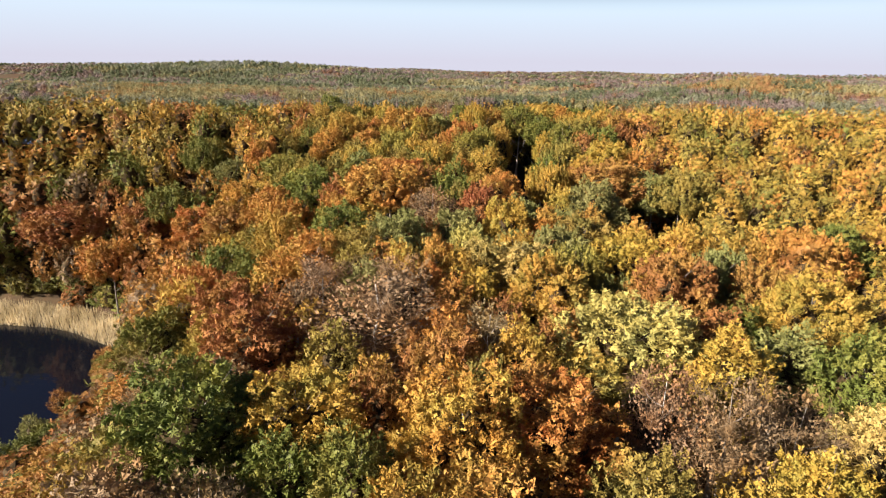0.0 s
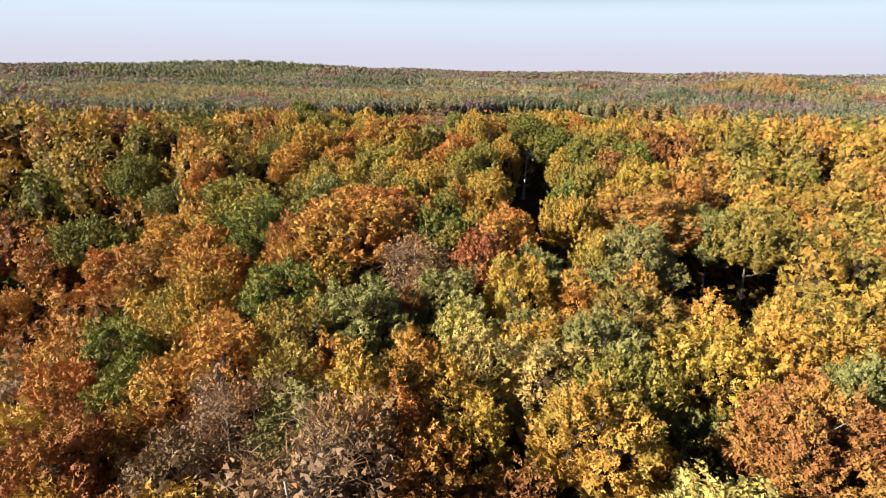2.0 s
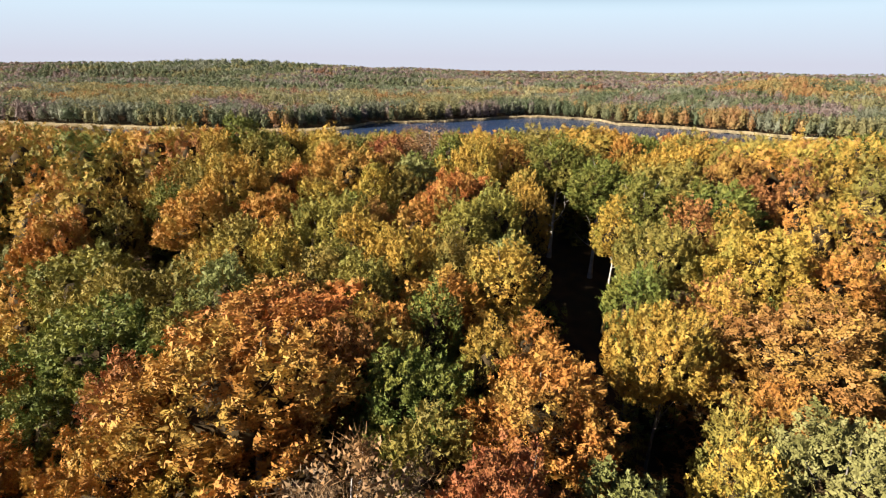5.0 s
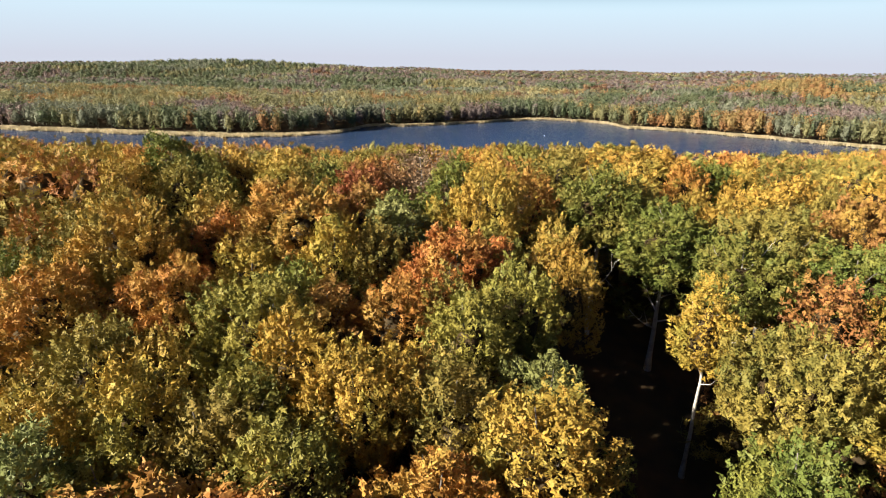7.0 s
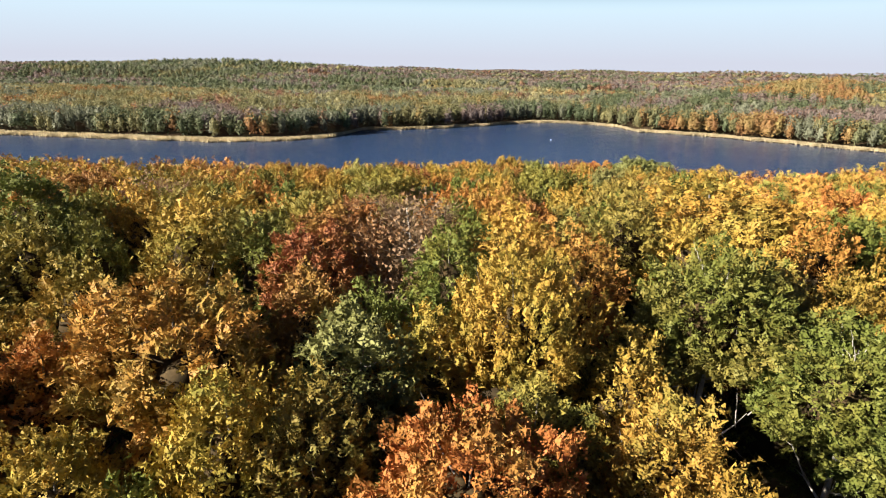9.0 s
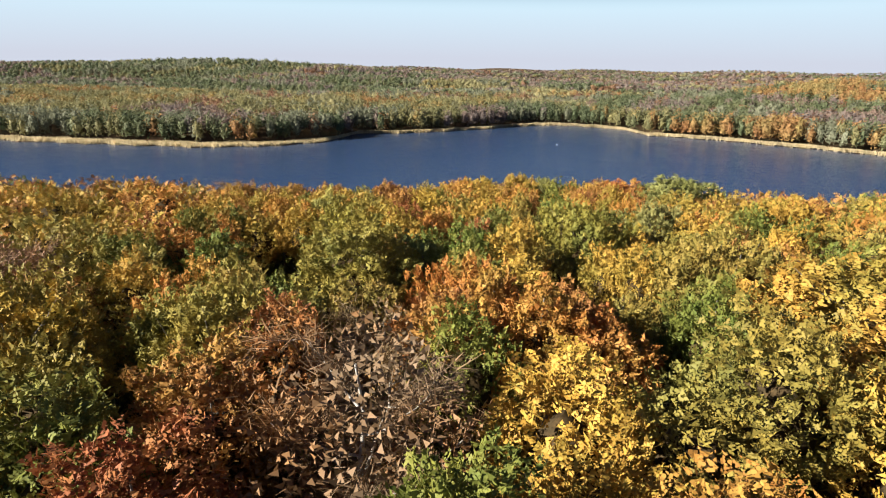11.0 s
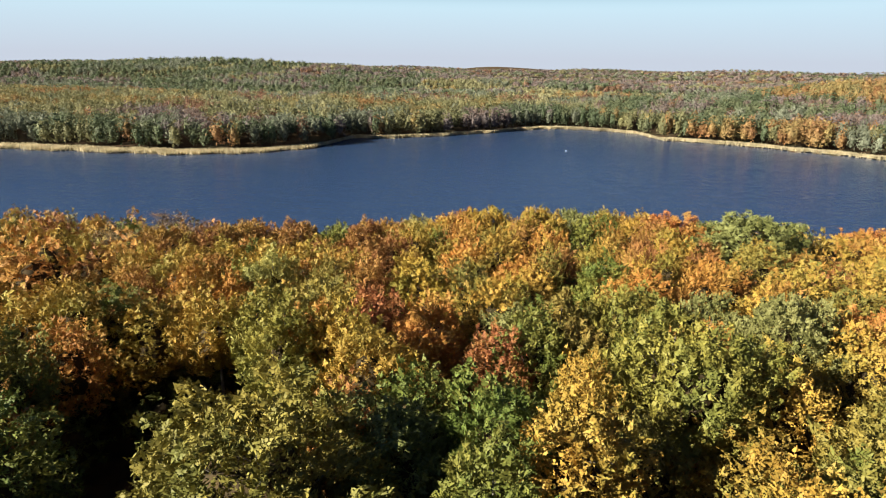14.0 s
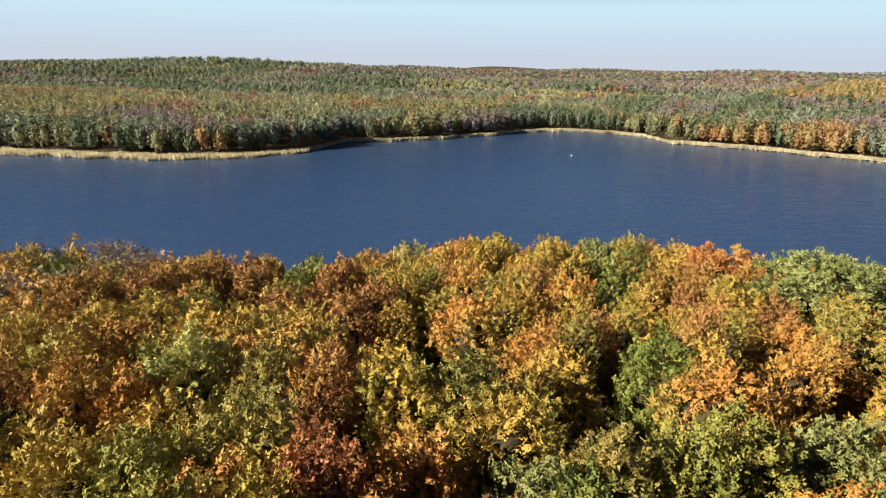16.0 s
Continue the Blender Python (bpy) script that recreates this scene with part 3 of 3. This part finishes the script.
# the broad trees that stand out of the canopy along the hilltop
for tint, x, y, r in (("bare", -3.5, 172, 5.6), ("rust", -8.6, 158.5, 3.4), ("gold", 4.2, 157.5, 4.6), ("silver", -5.2, 153.5, 4.2), ("orange", 0.9, 146, 5.0), ("gold", -14.6, 154, 6.2),
                      ("olive", -9.5, 206.5, 6.4), ("silver", -3.5, 210.5, 3.8), ("green", 2.2, 211, 3.8), ("orange", 1.2, 191.5, 4.6), ("olive", 15, 217, 5.8), ("olive", 26.5, 209, 6.6)):
    plant(tint, x, y, r)
apart = list(planted)
for tint, stand in STANDS:
    for x, y, r in stand:
        if any((x - a) ** 2 + (y - b) ** 2 < (0.75 * c + 0.5 * r) ** 2 for a, b, c in apart[5:]):
            continue
        if bay_sight_height(x, y) > land(x, y) + 19 and not in_gap(x, y, 0.7 * r):
            plant(tint, x, y, r * 1.34)

def grid_places(x0, x1, y0, y1, step, seed):
    """Uneven places over a field, about a step apart."""
    rng = np.random.default_rng(seed)
    px, py = np.meshgrid(np.arange(x0, x1, step), np.arange(y0, y1, step * 0.87))
    px = px + (np.arange(px.shape[0]) % 2)[:, None] * step * 0.5
    p = np.stack([px.ravel(), py.ravel()], 1) + rng.uniform(-0.3, 0.3, (px.size, 2)) * step
    return p[rng.permutation(len(p))], rng


def free(x, y, r):
    if in_gap(x, y, 0.75 * r):
        return False
    return all((x - a) ** 2 + (y - b) ** 2 > (0.56 * (c + r)) ** 2 for a, b, c in planted)


def near_tint(x, y, rng):
    u = rng.uniform()
    mixes = (("rust", 0.18), ("orange", 0.55), ("gold", 0.75), ("olive", 0.86), ("green", 0.93), ("silver", 0.97), ("bare", 1.0))
    if x < -45 and y < 135:
        mixes = (("rust", 0.4), ("orange", 0.65), ("green", 0.85), ("bare", 1.0))
    elif x > 25 and y < 200:
        mixes = (("gold", 0.42), ("orange", 0.66), ("olive", 0.86), ("green", 0.93), ("rust", 1.0))
    elif 90 < y < 225:
        mixes = (("gold", 0.36), ("olive", 0.66), ("orange", 0.8), ("green", 0.92), ("rust", 1.0))
    elif y >= 225:
        mixes = (("gold", 0.36), ("orange", 0.62), ("olive", 0.78), ("rust", 0.9), ("green", 1.0))
    return next(k for k, v in mixes if u <= v)


# ---- woods that nobody could count ----
woods = {}


def wood(tint, base, x, y, z, w, h, rng, far=False):
    """Adds a copy of a crown to the wood of that tint."""
    a = rng.uniform(0, 6.28)
    c, s = math.cos(a) * w, math.sin(a) * w
    woods.setdefault((tint, far), []).append((base[0] @ np.array(((c, s, 0), (-s, c, 0), (0, 0, h))) + (x, y, z), base[1], base[2]))


def crowns(count, seed, *shape, **more):
    return [crown_arrays(seed + i, *shape, **more) for i in range(count)]


CLOSE = crowns(5, 65, 3.4, 9.0, 20.0, 11, 180, 14, 0.43, long=1.6, wide=0.36, up=0.8, heart=0.52, rows=6)
SIDE = crowns(4, 70, 3.7, 8.5, 20.0, 10, 110, 5, 0.74, long=1.4, up=0.8, heart=0.6, rows=5, loose=0.4)
EDGE = crowns(4, 75, 3.7, 8.0, 20.0, 9, 60, 3, 1.1, heart=0.65, rows=4, loose=0.6)
FRONT = crowns(5, 80, 4.2, 3.0, 20.0, 14, 75, 2, 1.35, wide=0.5, long=1.0, dent=0.4, heart=0.62, loose=0.8, stray=0.6, rows=5)
SHORE = crowns(5, 85, 4.6, 8.0, 20.0, 14, 60, 2, 1.3, wide=0.5, long=1.0, dent=0.36, heart=0.62, loose=0.8, stray=0.6, rows=4)
MIDDLE = crowns(4, 90, 5.6, 9.0, 20.0, 10, 44, 1, 2.2, wide=0.6, long=0.8, dent=0.3, heart=0.7, loose=0.9, stray=0.6, rows=4)
DISTANT = crowns(4, 100, 13.0, 6.0, 19.0, 9, 26, 1, 4.2, wide=0.8, long=0.8, dent=0.25, heart=0.75, loose=1.0, stray=0.5, rows=3)

spots, rng = grid_places(-330, 330, 8, 336, 5.8, 6)
heights = land(spots[:, 0], spots[:, 1])
for (x, y), z in zip(spots, heights):
    if abs(x) > 45 + 0.82 * y or y > near_shore(x) - 4 or pond_gap(x, y) < (5.5 if y > 108 else 2):
        continue
    r, tall = rng.uniform(2.9, 4.8), rng.uniform(0.82, 1.0)
    tall = min(tall, (bay_sight_height(x, y) - z) / 20)
    if tall > 0.28 and (abs(x) > 100 or free(x, y, r)):
        planted.append((x, y, r * 0.8))
        shapes = CLOSE if abs(x) < 42 else SIDE if abs(x) < 95 else EDGE
        wood(near_tint(x, y, rng), shapes[rng.integers(4)], x, y, z, r / 3.5, tall, rng)

# young growth under the tall trees, added to hide the lake between their trunks
spots, rng = grid_places(-120, 120, 60, 298, 6.5, 41)
for (x, y), z in zip(spots, land(spots[:, 0], spots[:, 1])):
    if abs(x) < 30 + 0.6 * y and y < near_shore(x) - 5 and pond_gap(x, y) > 8 and not in_gap(x, y, 1.0):
        wood(("olive", "green", "rust")[rng.integers(3)], EDGE[rng.integers(4)], x, y, z - 3.2, rng.uniform(0.8, 1.05), rng.uniform(0.45, 0.62), rng)
# bushes along the bay
rng = np.random.default_rng(31)
for i in range(95):
    x = rng.uniform(-150, -56)
    y = float(bay_shore(x)) + 9.0 + rng.uniform(0, 8)
    wood(("green", "green", "silver", "olive")[rng.integers(4)], SIDE[rng.integers(4)], x, y, float(land(x, y)) - 3.0, rng.uniform(0.6, 0.9), rng.uniform(0.42, 0.55), rng)
for i in range(40):
    y = rng.uniform(62, 112)
    x = -63 + rng.uniform(1, 8)
    wood(("bare", "rust", "green", "silver")[rng.integers(4)], CLOSE[rng.integers(4)], x, y, float(land(x, y)) - 2.5, rng.uniform(0.5, 0.8), rng.uniform(0.32, 0.45), rng)


def reed_depth(x):
    return np.where((x < -84), 12.0, np.where(x > 140, 7.0, 4.0))


FIELDS = [(-820, 2230, 110, 110), (-640, 2290, 80, 90), (-1010, 2330, 120, 80), (-420, 2560, 120, 90)]


def far_tint(x, y, back, rng):
    u = rng.uniform()
    patch = math.sin(x / 61 + 1.3 * math.sin(y / 83)) + math.sin(y / 71 + x / 140)
    # stands of one kind, some tens of metres across
    sx, sy = math.floor((x + 9 * math.sin(y / 13)) / 42), math.floor((y + 8 * math.sin(x / 15)) / 33)
    if rng.uniform() < 0.78:
        u = (math.sin(sx * 12.9898 + sy * 78.233) * 43758.5453) % 1.0
    if -300 < x < -150 and 740 < y < 830:
        return ("pale", "olive", "olive", "silver")[int(u * 3.99)]
    if math.hypot((x + 560) / 1.6, y - 1330) < 150:
        return ("green", "green", "silver", "olive")[int(u * 3.99)]
    if back < 45:
        mixes = (("green", 0.3), ("silver", 0.62), ("olive", 0.8), ("bare", 0.93), ("orange", 1.0)) if x < 145 else (("olive", 0.34), ("silver", 0.55), ("green", 0.72), ("gold", 0.86), ("orange", 1.0))
    elif math.hypot(x - 345, y - 700) < 85:
        mixes = (("orange", 0.4), ("gold", 0.6), ("olive", 0.8), ("green", 1.0))
    elif x < -60 and y > 880 and y < 1250 + 0.2 * x:
        mixes = (("green", 0.62), ("silver", 0.86), ("bare", 1.0))
    elif back < 600:
        mixes = (("olive", 0.4), ("pale", 0.66), ("gold", 0.78), ("silver", 0.9), ("orange", 1.0)) if patch > 0.1 else (("olive", 0.34), ("silver", 0.56), ("bare", 0.7), ("pale", 0.86), ("rust", 1.0)) if patch > -0.9 else (("green", 0.4), ("silver", 0.65), ("bare", 0.9), ("rust", 1.0))
    else:
        mixes = (("silver", 0.16), ("bare", 0.66), ("olive", 0.8), ("pale", 0.9), ("rust", 1.0)) if patch > -0.2 else (("green", 0.4), ("bare", 0.85), ("silver", 1.0))
    return next(k for k, v in mixes if u <= v)


for x0, x1, y0, y1, step, forms, r0 in ((-420, 420, 440, 760, 7.0, SHORE, 3.8), (-900, 900, 440, 1500, 11.5, MIDDLE, 4.6), (-3900, 3900, 1400, 4900, 38.0, DISTANT, 8.0)):
    spots, rng = grid_places(x0, x1, y0, y1, step, int(step * 10))
    behind = spots[:, 1] - far_shore(spots[:, 0])
    keep = (behind > reed_depth(spots[:, 0])) & (np.abs(spots[:, 0]) < 60 + 0.86 * (spots[:, 1] - 60))
    if forms is MIDDLE:
        keep &= ~((np.abs(spots[:, 0]) < 420) & (spots[:, 1] < 760)) & (spots[:, 1] < 1400)
    for a, b, c, d in FIELDS:
        keep &= ((spots[:, 0] - a) / c) ** 2 + ((spots[:, 1] - b) / d) ** 2 > 1
    spots, behind = spots[keep], behind[keep]
    for (x, y), back, z in zip(spots, behind, land(spots[:, 0], spots[:, 1])):
        wood(far_tint(x, y, back, rng), (FRONT if back < 18 else forms)[rng.integers(4)], x, y, z - 1.0, rng.uniform(0.75, 1.05) + 0.6 * rng.uniform() ** 3, rng.uniform(0.8, 0.98) + 0.12 * rng.uniform() ** 3, rng, True)

# single bright trees on the far banks
for tint, x, y, w in (("orange", 151, 607, 1.3), ("orange", 186, 592, 1.1), ("gold", 192, 592, 1.2), ("orange", 198, 586, 1.2), ("orange", 222, 566, 1.4), ("rust", 206, 597, 1.0), ("orange", -192, 522, 1.5), ("orange", -138, 518, 1.2), ("gold", -30, 600, 1.1), ("rust", -95, 545, 1.0), ("gold", 236, 560, 1.3), ("orange", 262, 540, 1.3)):
    wood(tint, FRONT[0], x, y, float(land(x, y)), w, 1.0, rng, True)

for (tint, far), groups in woods.items():
    v, f = joined(groups)
    if far:
        me = mesh_of("woodland", v, f, LEAF_HAZED[tint], True)
    else:
        me = mesh_of("woodland", v, f, LEAF_WOOD[tint], True, np.concatenate([g[2] for g in groups]), CROWN_SHADE)
    ob = new("woodland", me)
    colour = {"bare": "bare brown", "silver": "grey-green", "pale": "pale yellow"}.get(tint, tint)
    tagged(ob, ("distant mixed woodland of %s crowns beyond the lake" if far else "dense hill wood of %s autumn crowns south of the lake") % colour, "woodland", kind="stuff")


# ---- open fields on the far slopes ----
STRAW = rough_material("stubble", (0.42, 0.36, 0.22), (0.30, 0.27, 0.16), 0.02, 0.95)
for cx, cy, hw, hd in FIELDS:
    u, w = np.meshgrid(np.linspace(-1, 1, 13), np.linspace(-1, 1, 13))
    px, py = cx + hw * u * np.sqrt(1 - w * w / 2), cy + hd * w * np.sqrt(1 - u * u / 2)
    k = (np.arange(12)[:, None] * 13 + np.arange(12)[None]).ravel()
    field = new("field", mesh_of("field", np.stack([px.ravel(), py.ravel(), land(px, py).ravel() + 0.6], 1), np.stack([k, k + 1, k + 14, k + 13], 1), STRAW, True))
    tagged(field, "pale stubble field on a distant slope among woods", "field", kind="structure")


# ---- reeds along the water ----
def reed_bed(x, y, seed, tall, wide, words):
    rng = np.random.default_rng(seed)
    n = len(x)
    axis = unit(np.array((0, 0, 1.0)) + rng.normal(0, 0.16, (n, 3)))
    h = rng.uniform(0.7, 1.15, n) * tall
    p = np.stack([x, y, np.maximum(land(x, y), -0.4)], 1) + axis * (h * 0.5 - 0.1)[:, None]
    v, f = cards(rng, p, axis, h, rng.uniform(0.7, 1.3, n) * wide)
    tagged(new("reed_bed", mesh_of("reed_bed", v, f, REED)), words, "reeds", kind="stuff")


rng = np.random.default_rng(9)
rx = rng.uniform(-420, 300, 42000)
reed_bed(rx, far_shore(rx) + rng.uniform(-1, 1, 42000) * 0.8 + rng.uniform(0, 1, 42000) * reed_depth(rx), 12, 2.1, 0.6, "straw-coloured reed belt along the far lake shore")
rx = rng.uniform(-140, -58, 9000)
reed_bed(rx, bay_shore(rx) + rng.uniform(-1.0, 8.0, 9000), 13, 2.1, 0.16, "dry tan reeds round the small bay")

# ---- small white buoy on the lake ----
bm = bmesh.new()
bmesh.ops.create_uvsphere(bm, u_segments=16, v_segments=10, radius=0.42)
for v in bm.verts:
    v.co.z = v.co.z * 1.25 if v.co.z > 0 else v.co.z
me = bpy.data.meshes.new("buoy")
bm.to_mesh(me)
me.materials.append(rough_material("white_plastic", (0.8, 0.8, 0.78), (0.7, 0.7, 0.68), 2.0, 0.5))
buoy = new("buoy", me)
buoy.location = (68, 542, 0.1)
tagged(buoy, "small white buoy floating on the dark lake", "buoy")
